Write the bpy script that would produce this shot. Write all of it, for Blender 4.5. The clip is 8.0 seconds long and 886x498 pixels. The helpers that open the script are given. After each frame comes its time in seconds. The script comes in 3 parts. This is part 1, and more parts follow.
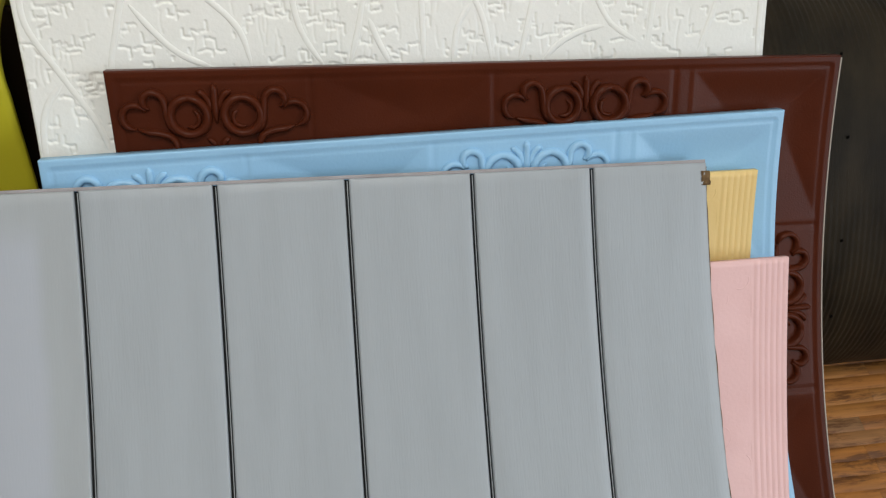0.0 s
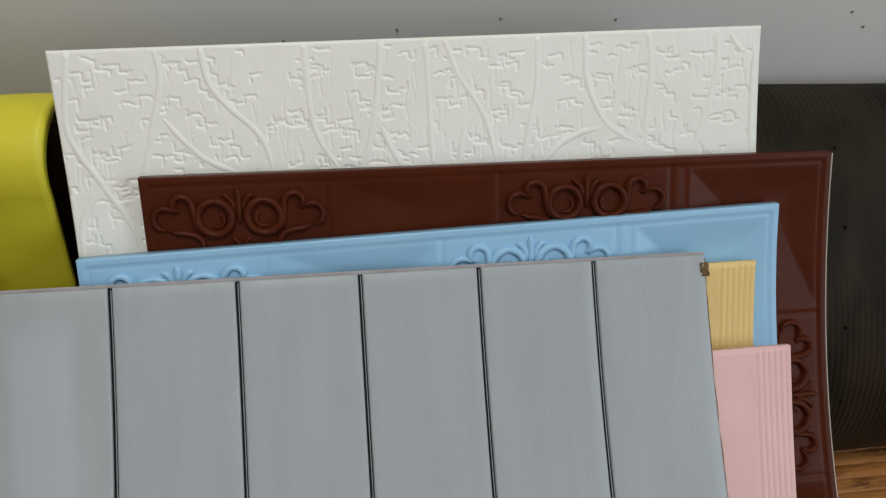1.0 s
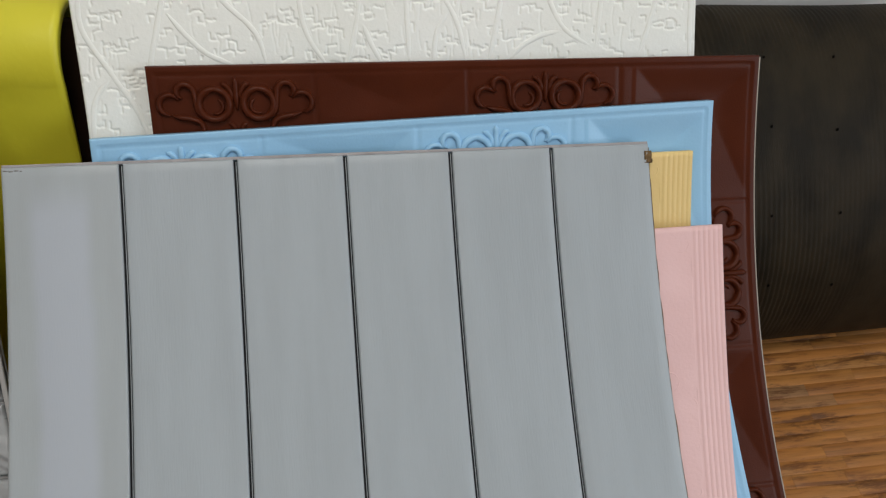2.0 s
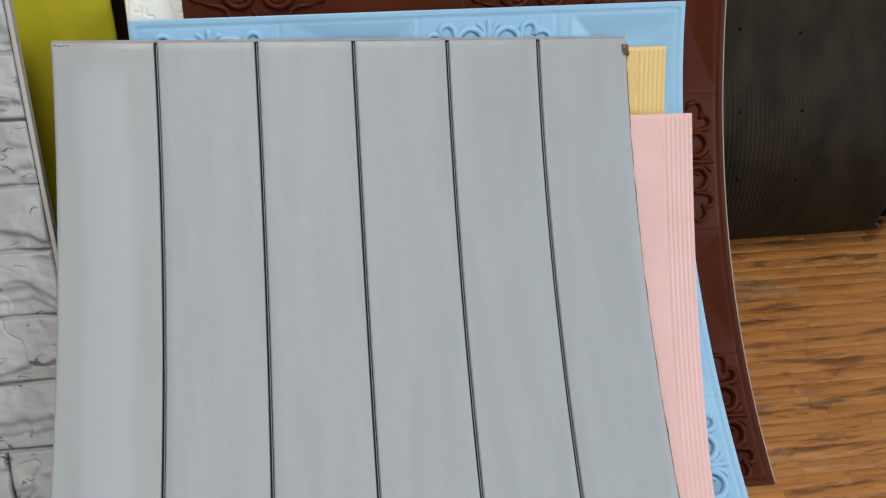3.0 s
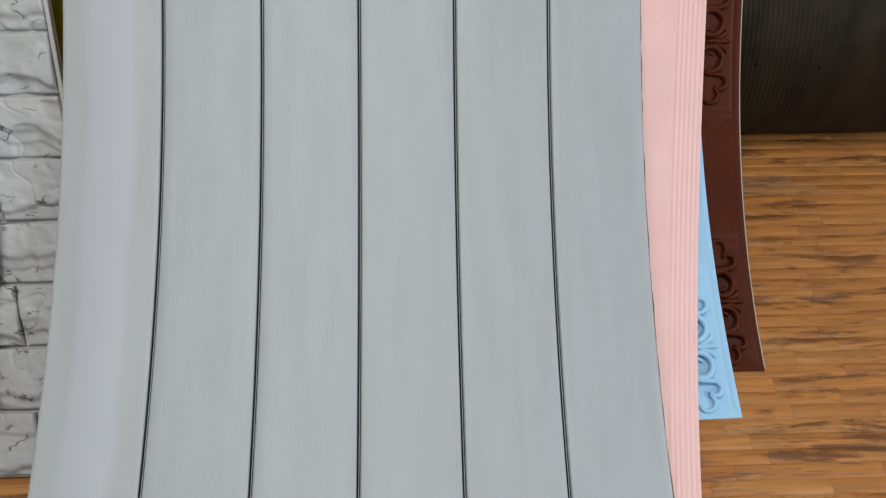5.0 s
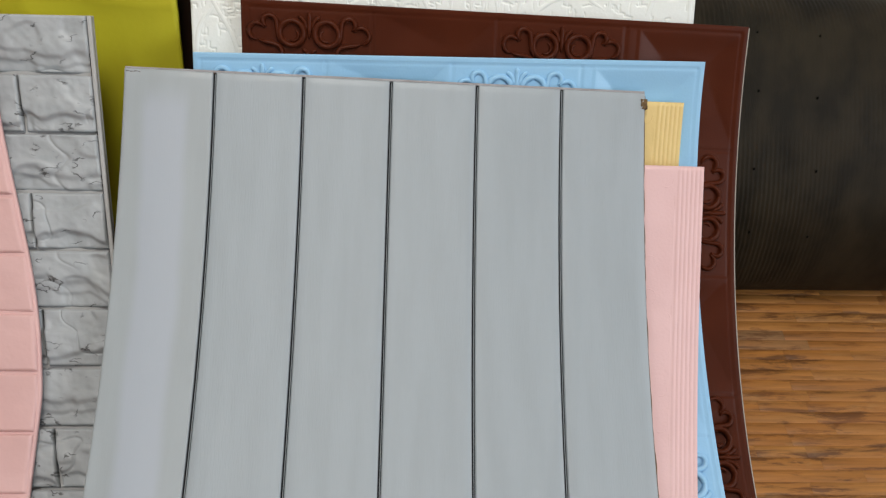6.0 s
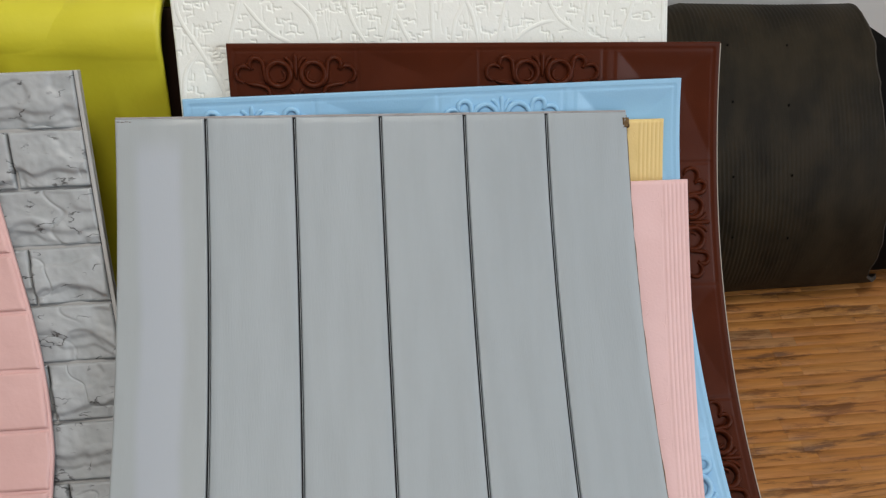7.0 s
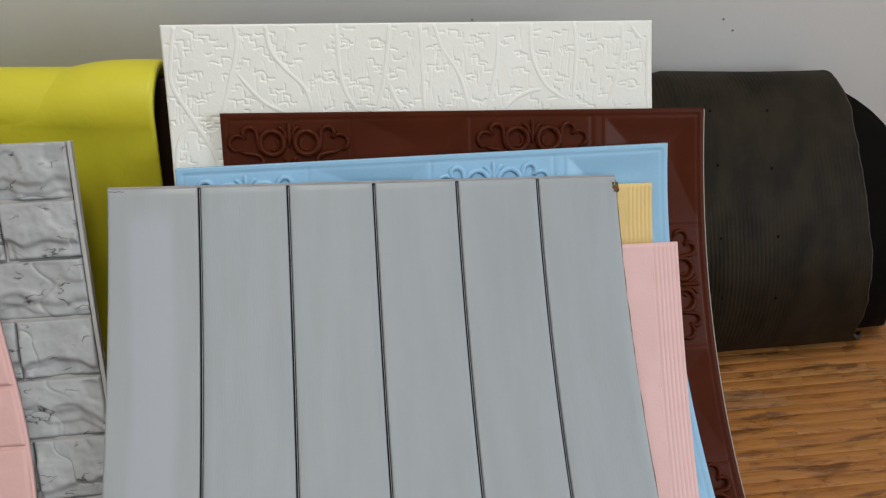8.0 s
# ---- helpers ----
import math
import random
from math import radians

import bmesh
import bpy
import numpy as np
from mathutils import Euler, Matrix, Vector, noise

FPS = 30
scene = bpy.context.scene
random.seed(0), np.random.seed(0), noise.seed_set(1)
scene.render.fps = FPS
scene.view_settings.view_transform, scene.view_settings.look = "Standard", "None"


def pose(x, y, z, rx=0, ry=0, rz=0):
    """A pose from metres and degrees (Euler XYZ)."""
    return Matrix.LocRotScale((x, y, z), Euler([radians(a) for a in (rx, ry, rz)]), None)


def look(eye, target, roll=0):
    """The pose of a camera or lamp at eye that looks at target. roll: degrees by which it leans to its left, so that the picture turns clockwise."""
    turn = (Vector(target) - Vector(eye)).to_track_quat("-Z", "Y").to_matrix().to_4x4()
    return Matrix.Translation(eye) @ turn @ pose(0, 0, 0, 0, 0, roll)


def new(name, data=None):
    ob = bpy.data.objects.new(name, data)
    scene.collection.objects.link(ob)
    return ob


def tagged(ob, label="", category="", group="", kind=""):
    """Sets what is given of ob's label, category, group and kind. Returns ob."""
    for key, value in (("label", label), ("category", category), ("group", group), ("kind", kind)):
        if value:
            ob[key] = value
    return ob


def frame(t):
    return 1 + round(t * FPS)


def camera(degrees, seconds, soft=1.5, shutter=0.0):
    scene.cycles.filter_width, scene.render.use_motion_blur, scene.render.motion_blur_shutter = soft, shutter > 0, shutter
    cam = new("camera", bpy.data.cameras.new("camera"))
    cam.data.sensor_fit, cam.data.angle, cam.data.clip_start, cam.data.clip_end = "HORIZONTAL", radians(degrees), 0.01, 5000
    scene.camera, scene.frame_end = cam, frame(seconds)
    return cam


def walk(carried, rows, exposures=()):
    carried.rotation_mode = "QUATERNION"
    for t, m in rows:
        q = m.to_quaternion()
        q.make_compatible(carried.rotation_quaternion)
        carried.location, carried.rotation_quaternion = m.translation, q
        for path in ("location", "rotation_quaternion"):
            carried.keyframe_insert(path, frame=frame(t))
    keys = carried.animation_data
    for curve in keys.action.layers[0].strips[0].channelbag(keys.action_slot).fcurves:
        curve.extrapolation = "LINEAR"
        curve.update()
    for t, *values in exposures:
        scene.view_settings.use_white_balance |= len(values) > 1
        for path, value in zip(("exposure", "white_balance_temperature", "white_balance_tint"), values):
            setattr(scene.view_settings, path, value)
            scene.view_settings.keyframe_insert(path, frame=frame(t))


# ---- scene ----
cam = camera(57.67, 8.0, soft=1.25)
PATH = [
    (0, (0.1530, 0.0444, 0.9422), (0.1905, 0.6469, 0.1450), 4.60),
    (0.2, (0.1647, 0.0619, 0.9273), (0.2231, 0.6652, 0.1490), 5.13),
    (0.5, (0.1641, 0.0925, 0.9486), (0.2196, 0.7260, 0.1768), 4.96),
    (0.7, (0.1689, 0.0741, 0.9603), (0.1936, 0.7416, 0.2162), 2.61),
    (1, (0.1766, 0.0301, 0.9843), (0.1689, 0.7054, 0.2468), 0.95),
    (1.2, (0.1867, 0.0032, 0.9730), (0.1972, 0.6801, 0.2370), 1.96),
    (1.5, (0.2002, -0.0486, 0.9924), (0.2031, 0.6176, 0.2467), 1.76),
    (1.7, (0.1945, -0.0877, 0.9893), (0.2223, 0.5885, 0.2454), 3.23),
    (2, (0.1685, -0.1202, 0.9875), (0.2045, 0.5404, 0.2376), 3.71),
    (2.2, (0.1618, -0.1601, 0.9784), (0.1832, 0.4947, 0.2229), 2.80),
    (3.3, (0.1981, -0.3173, 0.9803), (0.2227, 0.3291, 0.2177), 3.92),
    (3.5, (0.2097, -0.3226, 0.9657), (0.2241, 0.3055, 0.1877), 3.33),
    (3.6, (0.2238, -0.3301, 0.9560), (0.2155, 0.2946, 0.1752), 1.46),
    (3.8, (0.2510, -0.3443, 0.9431), (0.2222, 0.2671, 0.1523), 1.31),
    (4, (0.2606, -0.3687, 0.9208), (0.2202, 0.2349, 0.1246), 2.67),
    (4.2, (0.2719, -0.3678, 0.9128), (0.2359, 0.2128, 0.0994), 2.71),
    (5.3, (0.2739, -0.3620, 0.9610), (0.2263, 0.2299, 0.1564), 1.25),
    (5.5, (0.2649, -0.3505, 0.9932), (0.2236, 0.2785, 0.2169), 3.62),
    (5.8, (0.2454, -0.3480, 1.0259), (0.2053, 0.3140, 0.2774), 4.43),
    (6, (0.2369, -0.3482, 1.0448), (0.1890, 0.3230, 0.3050), 3.37),
    (6.2, (0.2150, -0.3568, 1.0445), (0.1798, 0.3093, 0.3022), 3.65),
    (6.5, (0.1978, -0.3678, 1.0517), (0.1720, 0.2954, 0.3037), 3.17),
    (6.8, (0.1861, -0.3669, 1.0703), (0.1657, 0.3218, 0.3325), 1.35),
    (7, (0.1924, -0.3450, 1.0800), (0.1855, 0.3348, 0.3467), 2.01),
    (7.2, (0.1787, -0.3427, 1.0734), (0.1862, 0.3447, 0.3585), 1.98),
    (7.5, (0.1674, -0.3445, 1.0847), (0.1768, 0.3838, 0.3995), 2.27),
    (7.8, (0.1567, -0.3448, 1.0828), (0.1811, 0.3992, 0.4131), 2.93),
    (8, (0.1642, -0.3409, 1.0829), (0.1867, 0.3933, 0.4043), 2.84),
]
walk(cam, [(t, look(eye, target, roll)) for t, eye, target, roll in PATH], [(0.0, 0.2), (1.0, -0.06), (2.0, 0.05), (3.3, 0.35), (4.2, 0.35), (5.5, 0.38), (6.5, 0.23), (7.5, 0.18), (8.0, 0.1)])

# ---- world and lights ----
world = bpy.data.worlds.new("sky")
world.use_nodes = True
scene.world = world
wn = world.node_tree.nodes
sky = wn.new("ShaderNodeTexSky")
sky.sky_type, sky.sun_disc, sky.sun_elevation, sky.sun_rotation = "NISHITA", False, radians(40), radians(100)
world.node_tree.links.new(sky.outputs[0], wn["Background"].inputs[0])
wn["Background"].inputs[1].default_value = 0.1


def area_lamp(name, place, target, wide, high, watts, colour):
    data = bpy.data.lights.new(name, "AREA")
    data.shape, data.size, data.size_y, data.energy, data.color = "RECTANGLE", wide, high, watts, colour
    lamp = new(name, data)
    lamp.matrix_world = look(place, target)
    return lamp


area_lamp("window_light", (2.40, -0.75, 1.45), (0.0, -0.9, 1.25), 1.45, 1.15, 28, (0.84, 0.92, 1.0))
area_lamp("round_light_glow", (0.10, 0.10, 2.60), (0.10, 0.10, 0.0), 0.50, 0.50, 20.5, (1.0, 0.95, 0.87))
# unseen lamp, added to lay a sheen along the bowed left plank
area_lamp("added_long_glow", (-0.62, -1.15, 2.62), (-0.62, -1.15, 0.0), 0.20, 1.8, 7.5, (0.90, 0.95, 1.0))


# ---- materials ----
def material(name, colour, rough=0.6, second=None, mix_scale=6.0, mix_stretch=(1, 1, 1), grain=0.0, grain_scale=300.0,
             grain_stretch=(1, 1, 1), blotch=0.0, vary=0.0, metal=0.0, coat=0.0, specular=0.5, contrast=(0.4, 0.65), veins=0.0, sheen_band=None):
    """A surface with a colour that varies at two scales and a fine relief; textures lie in the UV map, in metres."""
    mat = bpy.data.materials.new(name)
    mat.use_nodes = True
    nt = mat.node_tree
    n, link = nt.nodes, nt.links.new
    b = n["Principled BSDF"]
    b.inputs["Roughness"].default_value, b.inputs["Metallic"].default_value = rough, metal
    b.inputs["Coat Weight"].default_value, b.inputs["Coat Roughness"].default_value = coat, 0.25
    b.inputs["Specular IOR Level"].default_value = specular
    uv = n.new("ShaderNodeUVMap")

    def noise_at(scale, stretch, detail=4.0):
        m = n.new("ShaderNodeMapping")
        m.inputs["Scale"].default_value = stretch
        link(uv.outputs[0], m.inputs[0])
        t = n.new("ShaderNodeTexNoise")
        t.inputs["Scale"].default_value, t.inputs["Detail"].default_value = scale, detail
        link(m.outputs[0], t.inputs["Vector"])
        return t.outputs["Fac"]

    def blend(fac, a, c, mode="MIX"):
        x = n.new("ShaderNodeMix")
        x.data_type, x.blend_type = "RGBA", mode
        for socket, value in ((x.inputs[0], fac), (x.inputs[6], a), (x.inputs[7], c)):
            if isinstance(value, bpy.types.NodeSocket):
                link(value, socket)
            else:
                socket.default_value = value if isinstance(value, float) else (*value[:3], 1)
        return x.outputs[2]

    base = tuple(colour)
    ramp = n.new("ShaderNodeMapRange")
    ramp.inputs[1].default_value, ramp.inputs[2].default_value = contrast
    link(noise_at(mix_scale, mix_stretch), ramp.inputs[0])
    out = blend(ramp.outputs[0], base, second or tuple(v * 0.9 for v in base))
    if blotch:
        r2 = n.new("ShaderNodeMapRange")
        r2.inputs[1].default_value, r2.inputs[2].default_value, r2.inputs[4].default_value = 0.5, 0.75, blotch
        link(noise_at(3.0, (1, 1, 1), 6.0), r2.inputs[0])
        out = blend(r2.outputs[0], out, tuple(v * 0.55 for v in base))
    if sheen_band:
        # a paler band along the edge plank: its sheen, painted into the colour
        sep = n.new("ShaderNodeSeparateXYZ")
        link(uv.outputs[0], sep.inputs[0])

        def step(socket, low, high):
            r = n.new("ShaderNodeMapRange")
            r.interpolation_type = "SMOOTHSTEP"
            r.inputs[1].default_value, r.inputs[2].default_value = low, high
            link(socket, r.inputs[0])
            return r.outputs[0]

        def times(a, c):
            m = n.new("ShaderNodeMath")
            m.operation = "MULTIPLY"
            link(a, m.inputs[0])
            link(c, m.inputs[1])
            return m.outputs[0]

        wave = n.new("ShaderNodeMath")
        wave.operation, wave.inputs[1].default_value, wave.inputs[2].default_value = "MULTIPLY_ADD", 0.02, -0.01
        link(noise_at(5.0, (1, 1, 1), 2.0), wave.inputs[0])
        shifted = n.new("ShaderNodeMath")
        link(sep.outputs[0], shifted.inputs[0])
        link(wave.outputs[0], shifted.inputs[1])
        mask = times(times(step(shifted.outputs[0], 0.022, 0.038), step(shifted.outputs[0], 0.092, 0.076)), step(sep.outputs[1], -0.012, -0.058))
        out = blend(mask, out, sheen_band)
    if veins:
        # dark wash left in the creases of the print
        field = noise_at(26.0, (0.7, 1.3, 1), 5.0)
        dist = n.new("ShaderNodeMath")
        dist.operation, dist.inputs[1].default_value = "SUBTRACT", 0.5
        link(field, dist.inputs[0])
        mag = n.new("ShaderNodeMath")
        mag.operation = "ABSOLUTE"
        link(dist.outputs[0], mag.inputs[0])
        thin = n.new("ShaderNodeMapRange")
        thin.inputs[1].default_value, thin.inputs[2].default_value = 0.004, 0.018
        thin.inputs[3].default_value, thin.inputs[4].default_value = 1.0, 0.0
        link(mag.outputs[0], thin.inputs[0])
        gate = n.new("ShaderNodeMapRange")
        gate.inputs[1].default_value, gate.inputs[2].default_value, gate.inputs[4].default_value = 0.52, 0.62, 0.9
        link(noise_at(38.0, (1, 1, 1), 2.0), gate.inputs[0])
        both = n.new("ShaderNodeMath")
        both.operation = "MULTIPLY"
        link(thin.outputs[0], both.inputs[0])
        link(gate.outputs[0], both.inputs[1])
        out = blend(both.outputs[0], out, (veins, veins, veins))
    if vary:
        info = n.new("ShaderNodeObjectInfo")
        hsv = n.new("ShaderNodeHueSaturation")
        r3 = n.new("ShaderNodeMapRange")
        r3.inputs[3].default_value, r3.inputs[4].default_value = 1 - vary, 1 + vary
        link(info.outputs["Random"], r3.inputs[0])
        link(r3.outputs[0], hsv.inputs["Value"])
        link(out, hsv.inputs["Color"])
        out = hsv.outputs[0]
    link(out, b.inputs["Base Color"])
    r4 = n.new("ShaderNodeMapRange")
    r4.inputs[3].default_value, r4.inputs[4].default_value = rough * 0.85, min(1.0, rough * 1.15)
    link(noise_at(25.0, (1, 1, 1)), r4.inputs[0])
    link(r4.outputs[0], b.inputs["Roughness"])
    if grain:
        bump = n.new("ShaderNodeBump")
        bump.inputs["Strength"].default_value, bump.inputs["Distance"].default_value = 1.0, grain
        link(noise_at(grain_scale, grain_stretch, 3.0), bump.inputs["Height"])
        link(bump.outputs[0], b.inputs["Normal"])
    return mat


GREY = material("grey_foam_plank", (0.348, 0.388, 0.416), 0.43, (0.329, 0.366, 0.391), 5.0, (8, 1, 1), 0.00022, 150.0, (4, 0.3, 1), specular=0.42)
# edge plank, with its bluish sheen painted in as a paler band
SMOOTH_GREY = material("smooth_grey_foam", (0.345, 0.378, 0.395), 0.36, (0.33, 0.36, 0.375), 5.0, (8, 1, 1), 0.00008, 160.0, (4, 0.35, 1), specular=0.42, sheen_band=(0.378, 0.412, 0.458))
GROOVE = material("dark_groove", (0.008, 0.009, 0.010), 0.7, specular=0.2)
CHIP = material("paint_chip", (0.22, 0.21, 0.20), 0.7)
EDGE_GREY = material("grey_foam_edge", (0.34, 0.325, 0.335), 0.7, (0.28, 0.26, 0.26), 30.0)
TORN = material("torn_brown_foam", (0.16, 0.095, 0.035), 0.8, (0.08, 0.045, 0.015), 200.0)
FOAM_EDGE = material("foam_edge", (0.42, 0.38, 0.33), 0.8)
WHITE = material("white_foam", (0.825, 0.845, 0.81), 0.5, (0.80, 0.82, 0.775), 5.0, grain=0.0003, grain_scale=260.0)
BROWN = material("brown_leatherette", (0.073, 0.0155, 0.0056), 0.36, (0.060, 0.0124, 0.0044), 8.0, grain=0.0002, grain_scale=500.0, specular=0.11)
BLUE = material("blue_foam", (0.30, 0.55, 0.78), 0.42, (0.28, 0.52, 0.75), 8.0, grain=0.0002, grain_scale=300.0)
CREAM = material("yellow_foam", (0.78, 0.58, 0.24), 0.5, (0.75, 0.55, 0.22), 8.0, grain=0.0003, grain_scale=240.0)
PINK = material("pink_foam", (0.78, 0.52, 0.51), 0.5, (0.75, 0.49, 0.48), 8.0, grain=0.0003, grain_scale=240.0)
YELLOW = material("bright_yellow_foam", (0.64, 0.59, 0.032), 0.5, (0.58, 0.53, 0.026), 3.0, grain=0.0004, grain_scale=90.0)
DARKBROWN = material("dark_brown_foam", (0.055, 0.026, 0.017), 0.6, blotch=0.3)
CHAR = material("dark_foam", (0.0225, 0.0170, 0.0092), 0.6, (0.0110, 0.0084, 0.0045), 14.0, (1.6, 0.8, 1), 0.0005, 320.0, (3, 0.25, 1), specular=0.15)
CUT = material("cut_dark_foam", (0.050, 0.041, 0.032), 0.8, (0.030, 0.024, 0.018), 90.0)
BLACK = material("black_foam", (0.004, 0.0035, 0.003), 0.8, specular=0.06)
MORTAR = material("brick_foam_joint", (0.44, 0.435, 0.43), 0.6)
BRICK = material("grey_brick_foam", (0.39, 0.41, 0.425), 0.48, (0.34, 0.36, 0.372), 30.0, grain=0.0006, grain_scale=80.0, contrast=(0.5, 0.75), veins=0.06)
PINKBRICK = material("pink_brick_foam", (0.71, 0.445, 0.425), 0.48, (0.68, 0.415, 0.395), 14.0, grain=0.0003, grain_scale=150.0)
WALL = material("grey_wall_paint", (0.70, 0.70, 0.685), 0.6, (0.665, 0.665, 0.65), 2.0, grain=0.00018, grain_scale=160.0)
PLASTER = material("white_plaster", (0.72, 0.72, 0.70), 0.8)
FRAME = material("white_window_frame", (0.7, 0.7, 0.7), 0.4)


def wood_floor_material(name, island, weathered=False):
    mat = bpy.data.materials.new(name)
    mat.use_nodes = True
    nt = mat.node_tree
    n, link = nt.nodes, nt.links.new
    b = n["Principled BSDF"]
    uv = n.new("ShaderNodeUVMap")
    rnd = n.new("ShaderNodeNewGeometry").outputs["Random Per Island"] if island else n.new("ShaderNodeObjectInfo").outputs["Random"]
    off = n.new("ShaderNodeCombineXYZ")
    mul = n.new("ShaderNodeMath")
    mul.operation, mul.inputs[1].default_value = "MULTIPLY", 37.0
    link(rnd, mul.inputs[0])
    link(mul.outputs[0], off.inputs[2])
    add = n.new("ShaderNodeVectorMath")
    link(uv.outputs[0], add.inputs[0])
    link(off.outputs[0], add.inputs[1])

    def tex(scale, stretch, detail=5.0, rough=0.6):
        m = n.new("ShaderNodeMapping")
        m.inputs["Scale"].default_value = stretch
        link(add.outputs[0], m.inputs[0])
        t = n.new("ShaderNodeTexNoise")
        t.inputs["Scale"].default_value, t.inputs["Detail"].default_value, t.inputs["Roughness"].default_value = scale, detail, rough
        link(m.outputs[0], t.inputs["Vector"])
        return t.outputs["Fac"]

    def ramp_of(source, stops):
        r = n.new("ShaderNodeValToRGB")
        e = r.color_ramp.elements
        e[0].position, e[0].color = stops[0][0], (*stops[0][1], 1)
        e[1].position, e[1].color = stops[-1][0], (*stops[-1][1], 1)
        for at, colour in stops[1:-1]:
            e.new(at).color = (*colour, 1)
        link(source, r.inputs[0])
        return r.outputs[0]

    def mixed(fac, a, c, mode="MIX"):
        x = n.new("ShaderNodeMix")
        x.data_type, x.blend_type = "RGBA", mode
        for socket, value in ((x.inputs[0], fac), (x.inputs[6], a), (x.inputs[7], c)):
            if isinstance(value, bpy.types.NodeSocket):
                link(value, socket)
            else:
                socket.default_value = value if isinstance(value, float) else (*value, 1)
        return x.outputs[2]

    def spread(source, low, high, out_low=0.0, out_high=1.0):
        r = n.new("ShaderNodeMapRange")
        r.inputs[1].default_value, r.inputs[2].default_value = low, high
        r.inputs[3].default_value, r.inputs[4].default_value = out_low, out_high
        link(source, r.inputs[0])
        return r.outputs[0]

    def over_floor(scale, stretch, detail, rough, shift):
        """Noise that runs on from strip to strip, bent a little by a coarser one."""
        along = n.new("ShaderNodeMapping")
        along.inputs["Rotation"].default_value = (0, 0, -radians(7.4))
        link(n.new("ShaderNodeNewGeometry").outputs["Position"], along.inputs[0])
        m = n.new("ShaderNodeMapping")
        m.inputs["Scale"].default_value, m.inputs["Location"].default_value = stretch, (shift, shift * 0.7, 0)
        link(along.outputs[0], m.inputs[0])
        t = n.new("ShaderNodeTexNoise")
        t.inputs["Scale"].default_value, t.inputs["Detail"].default_value, t.inputs["Roughness"].default_value = scale, detail, rough
        t.inputs["Distortion"].default_value = 0.35
        link(m.outputs[0], t.inputs["Vector"])
        return t.outputs["Fac"]

    if weathered:
        base = ramp_of(rnd, ((0.0, (0.24, 0.130, 0.060)), (0.5, (0.31, 0.150, 0.056)), (1.0, (0.20, 0.115, 0.060))))
    else:
        base = ramp_of(rnd, ((0.0, (0.330, 0.130, 0.028)), (0.3, (0.365, 0.158, 0.040)), (0.6, (0.342, 0.139, 0.032)), (0.85, (0.385, 0.178, 0.051)), (1.0, (0.310, 0.116, 0.027))))
    grain = spread(tex(70.0, (0.12, 2.6, 1)), 0.3, 0.7, 0.72, 1.22)
    out = mixed(1.0, base, grain, "MULTIPLY")
    # figure within a strip, then burnt-looking streaks and reddish or pale drifts that cross strips
    out = mixed(spread(tex(30.0, (0.34, 3.4, 1), 7.0, 0.7), 0.54, 0.66, 0.0, 0.75), out, (0.150, 0.052, 0.013))
    out = mixed(spread(over_floor(15.0, (0.45, 2.9, 1), 8.0, 0.72, 3.1), 0.525, 0.605, 0.0, 0.84), out, (0.090, 0.033, 0.010))
    out = mixed(spread(over_floor(6.0, (0.5, 1.7, 1), 4.0, 0.6, 8.3), 0.5, 0.7, 0.0, 0.5), out, (0.33, 0.115, 0.026))
    out = mixed(spread(over_floor(9.0, (0.5, 2.0, 1), 5.0, 0.65, 5.7), 0.60, 0.72, 0.0, 0.45), out, (0.44, 0.255, 0.11))
    link(out, b.inputs["Base Color"])
    b.inputs["Roughness"].default_value, b.inputs["Specular IOR Level"].default_value = 0.5, 0.35
    bump = n.new("ShaderNodeBump")
    bump.inputs["Distance"].default_value = 0.0002
    link(grain, bump.inputs["Height"])
    link(bump.outputs[0], b.inputs["Normal"])
    return mat


WOOD = wood_floor_material("wood_strip", False)
WOOD_FAR = wood_floor_material("wood_strip_far", True)
WOOD_GREY = wood_floor_material("weathered_wood_strip", False, True)
SUBFLOOR = material("dark_joint", (0.25, 0.105, 0.032), 0.7)


# ---- mesh helpers ----
def mesh_of(name, verts, faces, uvs=None, smooth=True):
    me = bpy.data.meshes.new(name)
    me.from_pydata([tuple(v) for v in verts], [], faces)
    layer = me.uv_layers.new(name="UVMap")
    idx = np.empty(len(me.loops), dtype=np.int32)
    me.loops.foreach_get("vertex_index", idx)
    src = np.asarray(uvs if uvs is not None else [(v[0], v[1]) for v in verts], dtype=np.float32)
    layer.data.foreach_set("uv", src[idx].ravel())
    if smooth:
        me.shade_smooth()
    me.update()
    return me


def part(name, me, mat, parent=None, label=""):
    ob = new(name, me)
    if not me.materials:
        me.materials.append(mat)
    if parent:
        ob.parent = parent
    return tagged(ob, label)


def thing(name, label, category, group="", kind=""):
    return tagged(new(name), label, category, group, kind)


def box_mesh(name, x0, x1, y0, y1, z0, z1, bevel=0.0):
    bm = bmesh.new()
    bmesh.ops.create_cube(bm, size=1.0)
    for v in bm.verts:
        v.co = Vector(((x0, x1)[v.co.x > 0], (y0, y1)[v.co.y > 0], (z0, z1)[v.co.z > 0]))
    if bevel:
        bmesh.ops.bevel(bm, geom=bm.edges[:], offset=bevel, segments=2, affect="EDGES")
    layer = bm.loops.layers.uv.new("UVMap")
    for f in bm.faces:
        for lp in f.loops:
            c = lp.vert.co
            lp[layer].uv = (c.x, c.z) if abs(f.normal.y) > 0.7 else (c.y, c.z) if abs(f.normal.x) > 0.7 else (c.x, c.y)
    me = bpy.data.meshes.new(name)
    bm.to_mesh(me)
    bm.free()
    return me


